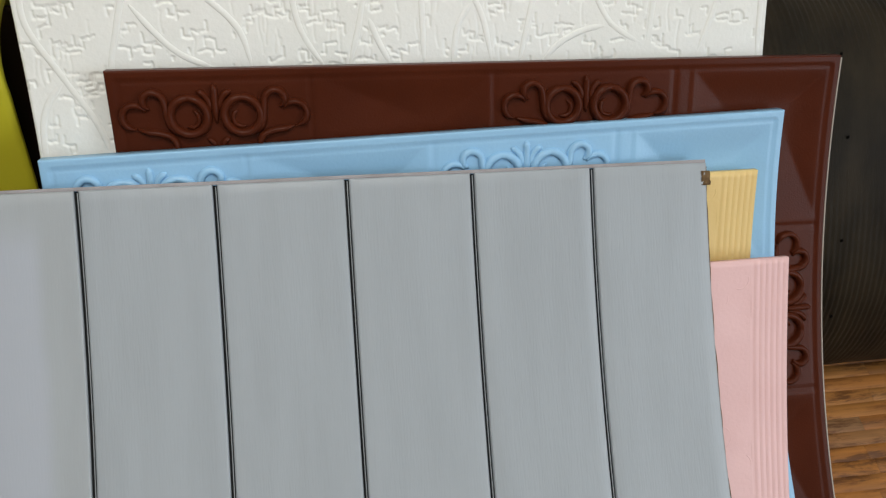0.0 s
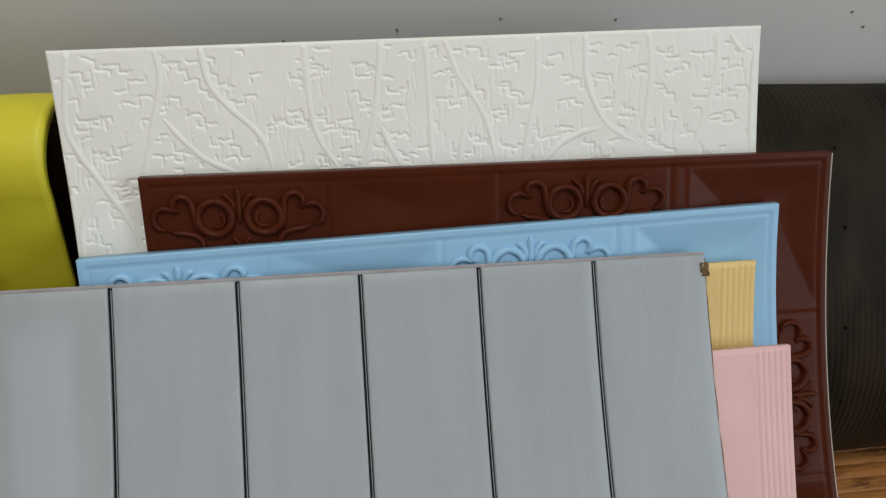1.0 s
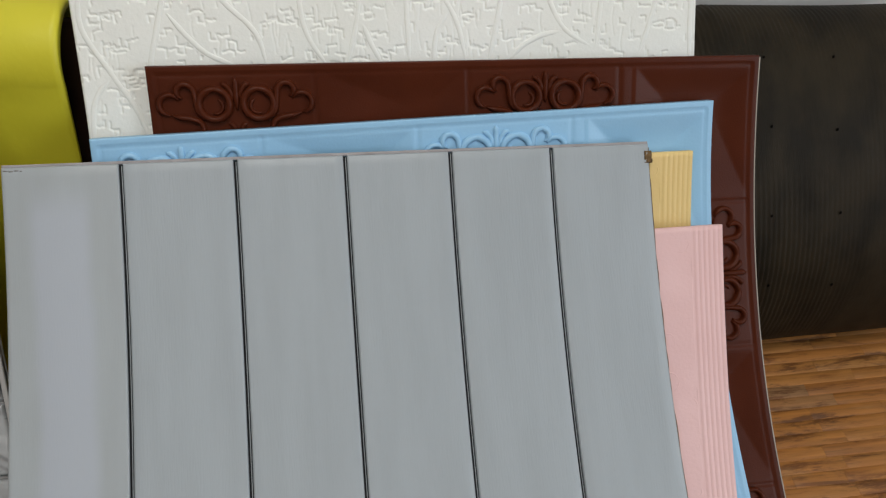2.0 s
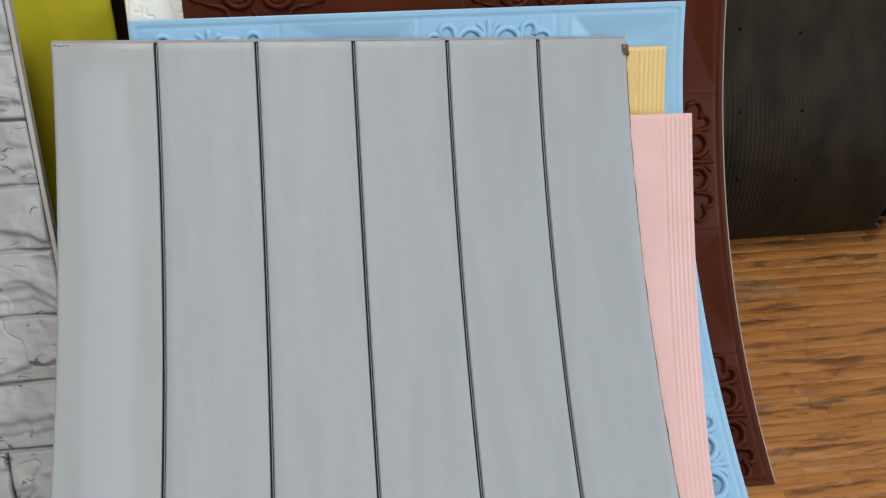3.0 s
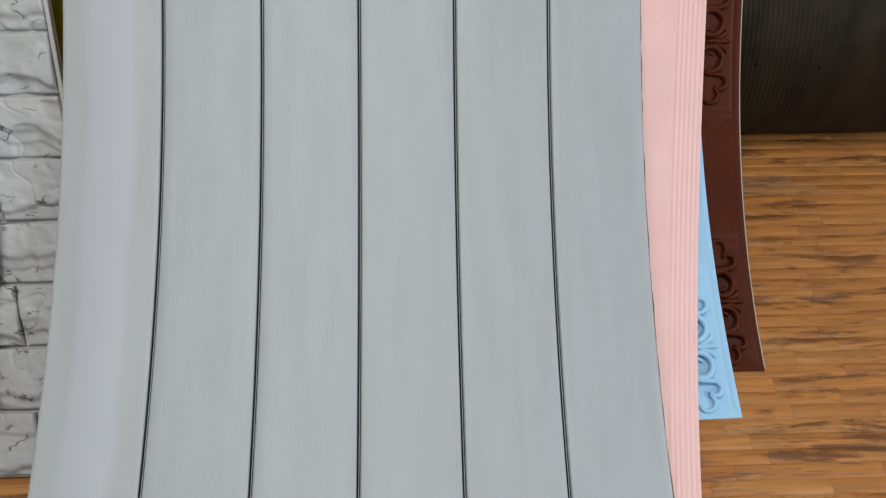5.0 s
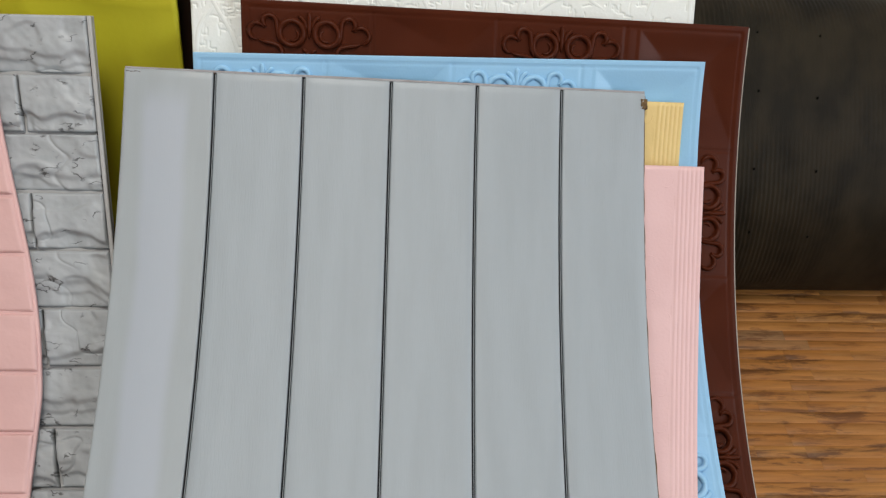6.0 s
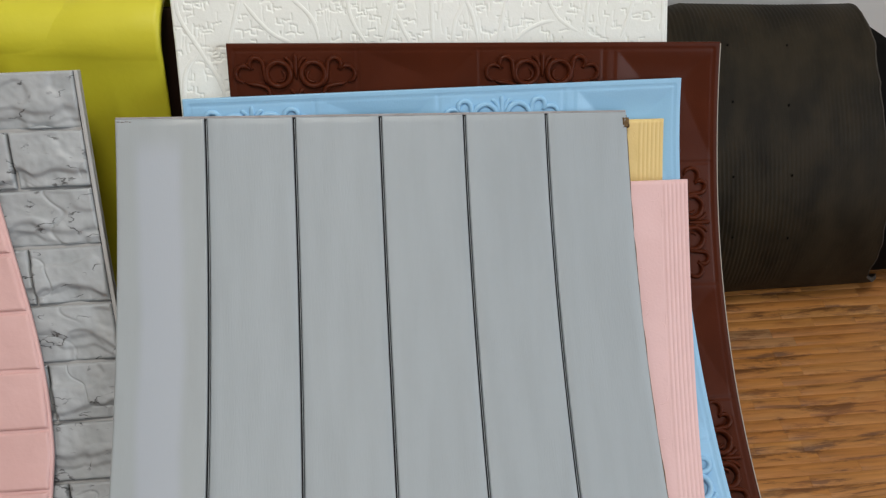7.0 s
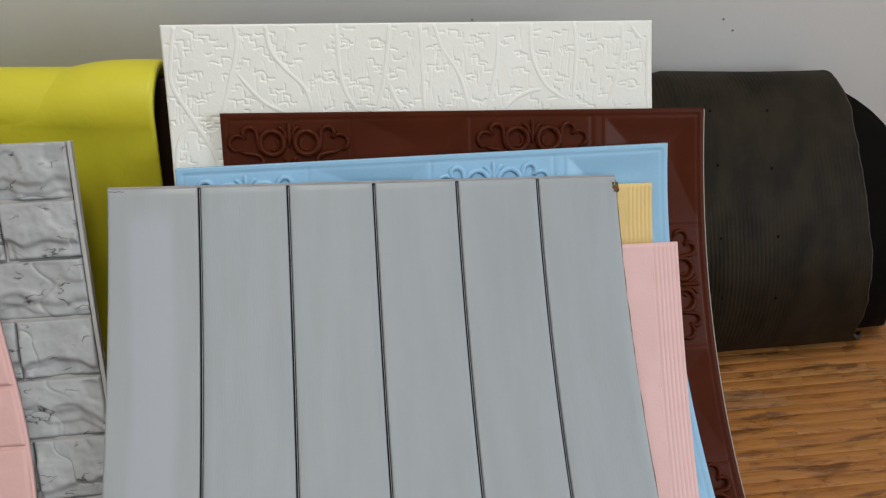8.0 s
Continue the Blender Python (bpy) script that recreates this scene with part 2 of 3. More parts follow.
def fbm(x, y, seed, octaves=4, gain=0.5):
    """Smooth lattice noise, about -1 to 1."""
    total, amp = np.zeros(np.broadcast(x, y).shape), 1.0
    for o in range(octaves):
        rng = np.random.RandomState(seed * 31 + o)
        table = rng.rand(64, 64) * 2 - 1
        fx, fy = x * 2**o, y * 2**o
        ix, iy = np.floor(fx).astype(int), np.floor(fy).astype(int)
        tx, ty = fx - ix, fy - iy
        tx, ty = tx * tx * (3 - 2 * tx), ty * ty * (3 - 2 * ty)
        g = lambda a, c: table[a % 64, c % 64]
        total = total + amp * ((g(ix, iy) * (1 - tx) + g(ix + 1, iy) * tx) * (1 - ty) + (g(ix, iy + 1) * (1 - tx) + g(ix + 1, iy + 1) * tx) * ty)
        amp *= gain
    return total


class Sheet:
    """A flexible panel that leans: u metres from its left edge along the top, v metres down along its bend, h out of its face."""

    def __init__(self, tl, tr, bend, length, width=0.70, sink=0.0):
        self.sink = sink
        tl, tr = np.array(tl), np.array(tr)
        self.e = (tr - tl) / np.linalg.norm(tr - tl)
        self.tl, self.width, self.length = tr - self.e * width, width, length
        a = -np.cross((0, 0, 1.0), self.e)
        a /= np.linalg.norm(a)
        b = np.cross(self.e, a)
        b = -b if b[2] > 0 else b
        steps = 120
        mid = (np.arange(steps) + 0.5) * length / steps
        th = bend[0] + bend[1] * mid + bend[2] * mid**2
        d = np.cos(th)[:, None] * a + np.sin(th)[:, None] * b + (bend[3] + bend[4] * mid)[:, None] * self.e
        d /= np.linalg.norm(d, axis=1, keepdims=True)
        self.v = np.linspace(0, length, steps + 1)
        self.c = np.concatenate([[np.zeros(3)], np.cumsum(d * length / steps, 0)])
        nn = np.cross(d, self.e)
        nn /= np.linalg.norm(nn, axis=1, keepdims=True)
        nn = -nn if nn[0, 2] < 0 else nn
        self.n = np.concatenate([nn[:1], (nn[1:] + nn[:-1]) / 2, nn[-1:]])

    def at(self, u, v, h):
        u, v, h = np.broadcast_arrays(np.asarray(u, float), v, h)
        h = h - self.sink
        c = np.stack([np.interp(v, self.v, self.c[:, i]) for i in range(3)], -1)
        n = np.stack([np.interp(v, self.v, self.n[:, i]) for i in range(3)], -1)
        over = np.maximum(v - self.length, 0)[..., None] * (self.c[-1] - self.c[-2]) / (self.length / 120)
        under = np.minimum(v, 0)[..., None] * (self.c[1] - self.c[0]) / (self.length / 120)
        return self.tl + u[..., None] * self.e + c + over + under + h[..., None] * n


def curve_through(points, steps=8):
    """A smooth line through a few guide points (Catmull-Rom)."""
    p = np.asarray(points, float)
    p = np.concatenate([2 * p[:1] - p[1:2], p, 2 * p[-1:] - p[-2:-1]])
    out = []
    for k in range(1, len(p) - 2):
        for t in np.linspace(0, 1, steps, endpoint=False):
            a, b, c, d = p[k - 1 : k + 3]
            out.append(0.5 * (2 * b + (c - a) * t + (2 * a - 5 * b + 4 * c - d) * t**2 + (3 * b - a - 3 * c + d) * t**3))
    return np.array(out + [p[-2]])


def grid_solid(name, points_top, points_low, uv):
    """A closed solid between two grids of points with the same rows and columns."""
    nv, nu = points_top.shape[:2]
    k = nu * nv
    verts = np.concatenate([points_top.reshape(-1, 3), points_low.reshape(-1, 3)])
    i = (np.arange(nv - 1)[:, None] * nu + np.arange(nu - 1)[None]).ravel()
    top = np.stack([i, i + nu, i + nu + 1, i + 1], 1)
    low = top[:, ::-1] + k
    faces = [tuple(f) for f in top] + [tuple(f) for f in low]
    rim = list(range(nu)) + [r * nu + nu - 1 for r in range(1, nv)] + list(range(nv * nu - 2, (nv - 1) * nu - 1, -1)) + [r * nu for r in range(nv - 2, 0, -1)]
    for p, q in zip(rim, rim[1:] + rim[:1]):
        faces.append((p, q, q + k, p + k))
    uvs = np.concatenate([uv.reshape(-1, 2)] * 2)
    return mesh_of(name, verts, faces, uvs)


def slab(name, sheet, u0, u1, v0, v1, nu, nv, top, low, edge=0.0, edges_u=None):
    """A piece of a sheet between two heights, its face shaped by top(u, v), its rim rounded by edge."""
    uu = np.linspace(u0, u1, nu)
    vv = np.linspace(v0, v1, nv)
    if edge:
        uu = np.sort(np.concatenate([uu, [u0 + edge * 0.3, u0 + edge, u1 - edge * 0.3, u1 - edge]]))
        vv = np.sort(np.concatenate([vv, [v0 + edge * 0.3, v0 + edge, v1 - edge * 0.3, v1 - edge]]))
    U, V = np.meshgrid(uu, vv)
    H = top(U, V) if callable(top) else np.full(U.shape, float(top))
    if edge:
        d = np.minimum(np.minimum(U - u0, u1 - U), np.minimum(V - v0, v1 - V)).clip(0, edge) / edge
        H = H - edge * (1 - np.sqrt(1 - (1 - d) ** 2))
    shift = edges_u(V) if edges_u else 0.0
    U2 = U + shift
    return grid_solid(name, sheet.at(U2, V, H), sheet.at(U2, V, np.full(U.shape, float(low))), np.stack([U2, -V], -1))


def tube(name, sheet, path, radius, height=0.0, rings=8, flat=1.0, open_start=False):
    """A raised rounded line along a path of (u, v) on a sheet."""
    path = np.asarray(path, float)
    t = np.gradient(path, axis=0)
    t /= np.linalg.norm(t, axis=1, keepdims=True) + 1e-9
    side = np.stack([-t[:, 1], t[:, 0]], 1)
    k = len(path)
    taper = np.sqrt(np.clip(np.minimum(np.arange(k) + (k if open_start else 0), np.arange(k)[::-1]) / max(2, k * 0.18), 0.12, 1))
    ang = np.linspace(0, math.pi, rings)
    U = path[:, :1] + side[:, :1] * np.cos(ang) * radius * taper[:, None]
    V = path[:, 1:] + side[:, 1:] * np.cos(ang) * radius * taper[:, None]
    H = height + np.sin(ang) * radius * flat * taper[:, None]
    low = np.full(U.shape, height - radius)
    return grid_solid(name, sheet.at(U, V, H), sheet.at(U, V, low), np.stack([U, -V], -1))


# ---- room ----
TURN = math.atan2(0.0651, 0.9979)
ALONG, INTO = np.array([0.99788, 0.06514, 0]), np.array([-0.06514, 0.99788, 0])


def on_plan(s, d, z):
    """A place by metres along the back wall, into it from the front of the rolls, and up."""
    s, d, z = np.broadcast_arrays(np.asarray(s, float), d, z)
    return s[..., None] * ALONG + (d[..., None] + 0.5466) * INTO + z[..., None] * np.array([0, 0, 1.0])


ROOM = pose(0, 0.5466, 0, 0, 0, math.degrees(TURN))


def structure(name, me, mat, label, category):
    ob = part(name, me, mat, None, label)
    ob.matrix_world = ROOM
    return tagged(ob, label, category, "", "structure")


structure("wall_north", box_mesh("wall_north", -2.6, 2.6, 0.295, 0.45, -0.1, 2.7), WALL, "light grey painted wall behind the leaning panels", "wall")
for s_at, z_at in ((0.663, 0.482), (0.684, 0.462), (0.384, 0.476), (0.129, 0.466), (-0.004, 0.453), (0.249, 0.479)):
    part("wall_mark", box_mesh("wall_mark", s_at - 0.0015, s_at + 0.0015, 0.2935, 0.296, z_at - 0.002, z_at + 0.001, 0.0006), CHIP, bpy.data.objects["wall_north"], "small dark chip")
structure("wall_south", box_mesh("wall_south", -2.6, 2.6, -4.15, -4.0, -0.1, 2.7), PLASTER, "plain pale plaster wall", "wall")
structure("wall_west", box_mesh("wall_west", -2.6, -2.45, -4.0, 0.295, -0.1, 2.7), PLASTER, "plain pale plaster wall", "wall")
east = thing("wall_east", "pale plaster wall with a window opening", "wall", kind="structure")
east.matrix_world = ROOM
for y0, y1, z0, z1 in ((-4.0, -2.2, -0.1, 2.7), (-0.7, 0.295, -0.1, 2.7), (-2.2, -0.7, -0.1, 0.85), (-2.2, -0.7, 2.05, 2.7)):
    part("wall_piece", box_mesh("wall_piece", 2.45, 2.6, y0, y1, z0, z1), PLASTER, east)
structure("ceiling", box_mesh("ceiling", -2.6, 2.6, -4.15, 0.45, 2.7, 2.8), PLASTER, "plain white ceiling", "ceiling")
structure("floor", box_mesh("floor", -2.6, 2.6, -4.15, 0.45, -0.12, -0.002), SUBFLOOR, "floor laid with narrow finger-jointed wood strips", "floor")


# ---- leaning panels ----
grey_sheet = Sheet((-0.2506, 0.487, 0.407), (0.437, 0.586, 0.379), (0.724, -0.646, -0.036, 0.004, -0.010), 0.77)
brown_sheet = Sheet((-0.122, 0.586, 0.465), (0.573, 0.680, 0.440), (1.007, -0.752, -0.348, 0.021, 0.049), 0.70)
blue_sheet = Sheet((-0.178, 0.523, 0.416), (0.517, 0.634, 0.407), (0.998, -1.358, 0.669, -0.024, 0.153), 0.70)
pink_sheet = Sheet((-0.157, 0.423, 0.330), (0.531, 0.522, 0.313), (0.881, -0.989, -0.60, 0.036, -0.359), 0.77, sink=0.003)
cream_sheet = Sheet((-0.194, 0.488, 0.385), (0.494, 0.586, 0.369), (1.02, -1.1, 0.3, 0.02, 0.0), 0.70, sink=0.003)
white_sheet = Sheet((-0.196, 0.658, 0.556), (0.490, 0.758, 0.538), (1.02, -0.5, -0.3, 0.02, 0.0), 0.70)
brick_sheet = Sheet((-0.996, 0.429, 0.457), (-0.3024, 0.523, 0.4589), (0.868, -0.629, 0.012, 0.054, 0.266), 0.77)


def grey_plank_panel():
    panel = thing("plank_panel", "grey foam panel of six vertical planks, curved, leaning on the pile", "wall panel")
    part("backing", slab("backing", grey_sheet, 0.001, 0.699, 0.001, 0.768, 40, 60, -0.0045, -0.0085), GROOVE, panel, "dark groove bed")
    w = 0.7 / 6
    for i in range(6):
        u0, u1 = i * w + (0.0020 if i else 0), (i + 1) * w - (0.0021 if i < 5 else 0)
        me = slab("plank", grey_sheet, u0, u1, 0.0, 0.77, 26 if i == 0 else 10, 70, lambda U, V, i=i: 0.0004 * fbm(U * 9, V * 5, 3) + (0.0017 * np.sin(math.pi * np.clip(U / w, 0, 1)) ** 2 if i == 0 else 0.0), -0.0046, 0.0022)
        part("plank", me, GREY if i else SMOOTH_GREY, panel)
        if i:
            part("groove_bead", slab("groove_bead", grey_sheet, i * w + 0.0001, i * w + 0.0009, 0.002, 0.768, 3, 60, -0.0032, -0.0046), GREY, panel)
    part("torn_corner", slab("torn_corner", grey_sheet, 0.694, 0.703, 0.008, 0.022, 6, 6, lambda U, V: 0.001 + 0.002 * fbm(U * 400, V * 300, 5), -0.008, 0.001), TORN, panel, "torn brownish foam corner")
    part("top_edge", slab("top_edge", grey_sheet, 0.0005, 0.6995, -0.0030, 0.0004, 60, 4, lambda U, V: -0.0016 + 0.0004 * fbm(U * 60, V * 300, 6), -0.0085, 0.0008), EDGE_GREY, panel, "lilac-grey cut foam edge")
    # dark strip: torn edge, with the shadow gap beside it put in as colour
    ragged = lambda V: 0.0006 * fbm(V * 40, V * 0 + 2, 12, 3)
    part("raw_edge", slab("raw_edge", grey_sheet, 0.6990, 0.7008, 0.004, 0.768, 3, 240, -0.0020, -0.0086, 0.0, ragged), TORN, panel, "ragged torn foam edge, coloured dark for its shadow gap")
    for k in range(5):
        part("pencil_mark", slab("pencil_mark", grey_sheet, 0.003 + 0.0052 * k, 0.0072 + 0.0052 * k, 0.0028 + 0.0006 * (k % 2), 0.0040 + 0.0006 * (k % 2), 3, 3, 0.0006, -0.002), CHIP, panel, "small dark pencil scribble")
    return panel


grey_plank_panel()


def framed_panel(name, label, sheet, mat, lift=1.0):
    """A square embossed panel: plain bevelled fields and scroll fields by turns along its border."""
    panel = thing(name, label, "wall panel")
    cells = ((0.010, 0.172, "s"), (0.180, 0.343, "p"), (0.352, 0.522, "s"), (0.530, 0.690, "p"))

    def relief(U, V):
        H = np.full(U.shape, -0.0015)
        rim = np.minimum(np.minimum(U, 0.7 - U), np.minimum(V, 0.7 - V))
        for a0, a1, kind in cells:
            for A, B in ((U, V), (0.7 - V, 0.7 - U), (V, U), (U, 0.7 - V)):
                m = (A > a0) & (A < a1) & (B > 0.008) & (B < 0.155)
                if kind == "p":
                    d = np.minimum(np.minimum(0.42 * (A - a0), a1 - A), np.minimum(B - 0.008, 0.155 - B))
                    H = np.where(m, -0.0012 - 0.0080 * np.sin(np.minimum(d, 0.045) / 0.045 * math.pi / 2) ** 1.4, H)
        for line in (0.176, 0.3475, 0.526):
            H = H - 0.0012 * np.exp(-(((U - line) / 0.0016) ** 2)) * (V < 0.15) - 0.0012 * np.exp(-(((0.7 - V - line) / 0.0016) ** 2)) * (U > 0.55)
        H = np.where(rim < 0.008, -0.0005, H)
        H = H - 0.0008 * np.exp(-(((rim - 0.0095) / 0.0013) ** 2))
        return H

    part("body", slab("body", sheet, 0, 0.7, 0, 0.7, 300, 300, relief, -0.014, 0.0012), mat, panel)

    def motif(c, flip):
        def lay(points):
            pts = np.asarray(points)
            A, B = c + pts[:, 0], pts[:, 1]
            return np.stack([A, B], 1) if not flip else np.stack([0.7 - B, 0.7 - A], 1)

        def arc(cx, cy, r, s0, s1, shrink=0.0, k=22):
            s = np.radians(np.linspace(s0, s1, k))
            rr = r * (1 - shrink * np.linspace(0, 1, k))
            return np.stack([cx + rr * np.cos(s), cy + rr * np.sin(s)], 1)

        # a ring that swings up into a hook, its inner lip, a clover curl, lower curls and small leaves, mirrored about the stem
        hook = np.concatenate([arc(0.0240, 0.0415, 0.0180, 75, 0, 0.0, 9), [(0.0430, 0.0335)], arc(0.0545, 0.0285, 0.0108, 188, 430, 0.45, 20)])
        for sg in (-1, 1):
            m = np.array([sg, 1.0])
            strokes = [
                (hook, 0.0036, 1.7),
                (arc(0.0235, 0.0412, 0.0162, 330, -150, 0.0, 44), 0.0042, 1.7),
                (arc(0.0225, 0.0440, 0.0080, 250, 60, 0.1, 20), 0.0022, 1.3),
                (arc(0.0700, 0.0410, 0.0108, 205, 450, 0.0, 20), 0.0033, 1.7),
                (curve_through([(0.0690, 0.0520), (0.0600, 0.0545), (0.0500, 0.0560), (0.0400, 0.0600), (0.0370, 0.0690), (0.0430, 0.0760), (0.0520, 0.0740)], 5), 0.0034, 1.7),
                (curve_through([(0.0040, 0.0380), (0.0055, 0.0280), (0.0100, 0.0215), (0.0150, 0.0190)], 5), 0.0030, 1.2),
                (curve_through([(0.0030, 0.0700), (0.0050, 0.0650), (0.0100, 0.0615)], 4), 0.0026, 1.1),
                (arc(0.0190, 0.0800, 0.0140, 200, -30, 0.3), 0.0030, 1.1),
                (arc(0.0260, 0.1180, 0.0160, 60, -250, 0.15), 0.0034, 1.1),
            ]
            for pts, r, flat in strokes:
                part("scroll", tube("scroll", sheet, lay(pts * m), r, -0.0013, 8, flat * lift), mat, panel)
        part("scroll", tube("scroll", sheet, lay(curve_through([(0, 0.0130), (0.0004, 0.020), (0, 0.030), (0, 0.048)], 5)), 0.0034, -0.0011, 8, 1.2 * lift), mat, panel)

    for a0, a1, kind in cells:
        if kind == "s":
            motif((a0 + a1) / 2, False)
            motif((a0 + a1) / 2, True)
    return panel


brown_panel = framed_panel("framed_panel", "dark brown leather-look embossed panel with scrollwork border", brown_sheet, BROWN)
part("raw_edge", slab("raw_edge", brown_sheet, 0.6995, 0.7007, 0.002, 0.698, 3, 80, -0.0002, -0.0138), FOAM_EDGE, brown_panel, "thin pale raw foam edge")
framed_panel("framed_panel", "light blue embossed foam panel with scrollwork border", blue_sheet, BLUE, 0.6)


def ribbed_panel(name, label, sheet, mat):
    panel = thing(name, label, "wall panel")

    def relief(U, V):
        x = 0.7 - U
        ribs = 0.0007 * np.abs(np.sin(x / 0.0062 * math.pi)) * (x < 0.0372) * (x > 0.0005)
        return -0.0012 + ribs + 0.0005 * fbm(U * 40, V * 40, 8) * (x > 0.04)

    U = np.concatenate([np.linspace(0, 0.655, 60), np.linspace(0.656, 0.7, 90)])

    vv = np.linspace(0, sheet.length, 120)
    UU, VV = np.meshgrid(U, vv)
    H = relief(UU, VV)
    part("body", grid_solid("body", sheet.at(UU, VV, H), sheet.at(UU, VV, np.full(UU.shape, -0.008)), np.stack([UU, -VV], -1)), mat, panel)
    rng = random.Random(4)
    for k in range(15):
        v = 0.02 + k * 0.048
        for side in (0, 1):
            s = np.radians(np.linspace(200 + 40 * rng.random(), 420, 14)) * (1 if side else -1)
            cu, cv, r = 0.648 - 0.022 * side, v + 0.018 * side, 0.009 + 0.003 * rng.random()
            part("scroll", tube("scroll", sheet, np.stack([cu + r * np.cos(s), cv + r * np.sin(s)], 1), 0.0010, -0.0020), mat, panel)
    return panel


ribbed_panel("ribbed_panel", "pale pink foam panel with a ribbed scroll border", pink_sheet, PINK)
ribbed_panel("ribbed_panel", "pale yellow foam panel with a ribbed scroll border", cream_sheet, CREAM)


def white_panel():
    """White panel: raised branch lines, and a net of short broken cracks between them."""
    panel = thing("bark_panel", "white foam panel embossed with crackle and branch lines", "wall panel")
    uu = np.linspace(0, 0.7, 760)
    vv = np.concatenate([np.linspace(0, 0.27, 280), np.linspace(0.28, 0.7, 40)])
    U, V = np.meshgrid(uu, vv)
    # branch lines by a few guide points each, along and down
    lines = [curve_through(p, 7) for p in (
        ((0.019, 0.002), (0.012, 0.038), (0.009, 0.080), (0.033, 0.128), (0.058, 0.178), (0.075, 0.260)),
        ((0.034, 0.128), (0.015, 0.150), (0.007, 0.178), (0.005, 0.240)),
        ((0.098, 0.002), (0.100, 0.026), (0.094, 0.052), (0.084, 0.084), (0.073, 0.130), (0.070, 0.240)),
        ((0.097, 0.066), (0.117, 0.092), (0.136, 0.110), (0.166, 0.124)),
        ((0.140, 0.002), (0.144, 0.034), (0.160, 0.058), (0.180, 0.078), (0.191, 0.096), (0.197, 0.126)),
        ((0.237, 0.002), (0.237, 0.036), (0.239, 0.073), (0.246, 0.098), (0.264, 0.128)),
        ((0.311, 0.002), (0.305, 0.044), (0.297, 0.085), (0.284, 0.128)),
        ((0.305, 0.081), (0.313, 0.103), (0.324, 0.126)),
        ((0.354, 0.002), (0.355, 0.060), (0.355, 0.130)),
        ((0.373, 0.002), (0.385, 0.036), (0.402, 0.063), (0.413, 0.088), (0.421, 0.130)),
        ((0.403, 0.069), (0.390, 0.088), (0.385, 0.106), (0.382, 0.130)),
        ((0.466, 0.002), (0.465, 0.046), (0.457, 0.086), (0.446, 0.130)),
        ((0.515, 0.002), (0.515, 0.036), (0.521, 0.063), (0.536, 0.091), (0.556, 0.106), (0.575, 0.116)),
        ((0.580, 0.002), (0.583, 0.038), (0.580, 0.076), (0.575, 0.117)),
        ((0.537, 0.095), (0.512, 0.099), (0.488, 0.110), (0.468, 0.128)),
        ((0.653, 0.002), (0.653, 0.038), (0.647, 0.068), (0.638, 0.098), (0.626, 0.128)),
        ((0.664, 0.004), (0.674, 0.017), (0.682, 0.026)),
        ((0.694, 0.020), (0.692, 0.060), (0.692, 0.140)))]
    fine = np.full(U.shape, 1.0)
    near = np.full(U.shape, 1.0)

    def stamp(field, path, reach):
        """Lower the distance kept in a field to that from a line's points, within reach."""
        for pu, pv in path:
            i0, i1 = np.searchsorted(vv, (pv - reach, pv + reach))
            j0, j1 = np.searchsorted(uu, (pu - reach, pu + reach))
            if i1 > i0 and j1 > j0:
                d = np.hypot(U[i0:i1, j0:j1] - pu, V[i0:i1, j0:j1] - pv)
                field[i0:i1, j0:j1] = np.minimum(field[i0:i1, j0:j1], d)

    for path in lines:
        stamp(near, path, 0.008)
    # cracks: short stepped squiggles that run mostly across, and faint upright scores
    rng = np.random.RandomState(5)
    squiggle = np.full(U.shape, 1.0)
    for k in range(340):
        pu, pv = (k % 34 + rng.rand()) * 0.0205, 0.006 + (k // 34 + rng.rand()) * 0.024
        way = 1 if rng.rand() < 0.5 else -1
        path = []
        for leg in range(rng.randint(2, 6)):
            upright = leg % 2 == (k % 3 == 0)
            n = rng.randint(4, 13) if upright else rng.randint(8, 20)
            turn = rng.choice((-1, 1))
            for q in range(n):
                pu += 0.0008 * (way if not upright else 0.2 * rng.randn())
                pv += 0.0008 * (turn if upright else 0.45 * rng.randn())
                path.append((pu, pv))
        stamp(squiggle, path, 0.0022)
    for k in range(200):
        pu, pv, n = rng.rand() * 0.69 + 0.005, 0.004 + rng.rand() * 0.22, rng.randint(12, 50)
        stamp(fine, [(pu + 0.0012 * math.sin(q * 0.13 + k), pv + 0.0009 * q) for q in range(n)], 0.0018)
    clear = (near > 0.0045) * (V > 0.005)
    crack = (np.clip(1 - (squiggle / 0.0015) ** 2, 0, 1) + 0.40 * np.clip(1 - (fine / 0.0013) ** 2, 0, 1)).clip(0, 1) * clear
    H = -0.0016 - 0.0013 * crack + 0.0003 * fbm(U * 30, V * 30, 9)
    d = np.minimum(np.minimum(U, 0.7 - U), np.minimum(V, 0.7 - V)).clip(0, 0.003) / 0.003
    H = H - 0.003 * (1 - np.sqrt(1 - (1 - d) ** 2))
    me = grid_solid("body", white_sheet.at(U, V, H), white_sheet.at(U, V, np.full(U.shape, -0.012)), np.stack([U, -V], -1))
    part("body", me, WHITE, panel)
    for path in lines:
        path = np.stack([np.clip(path[:, 0], 0.004, 0.696), path[:, 1]], 1)
        part("branch_line", tube("branch_line", white_sheet, path, 0.0030, -0.0019, 8, 0.34, path[0, 1] < 0.003), WHITE, panel)
    return panel


white_panel()


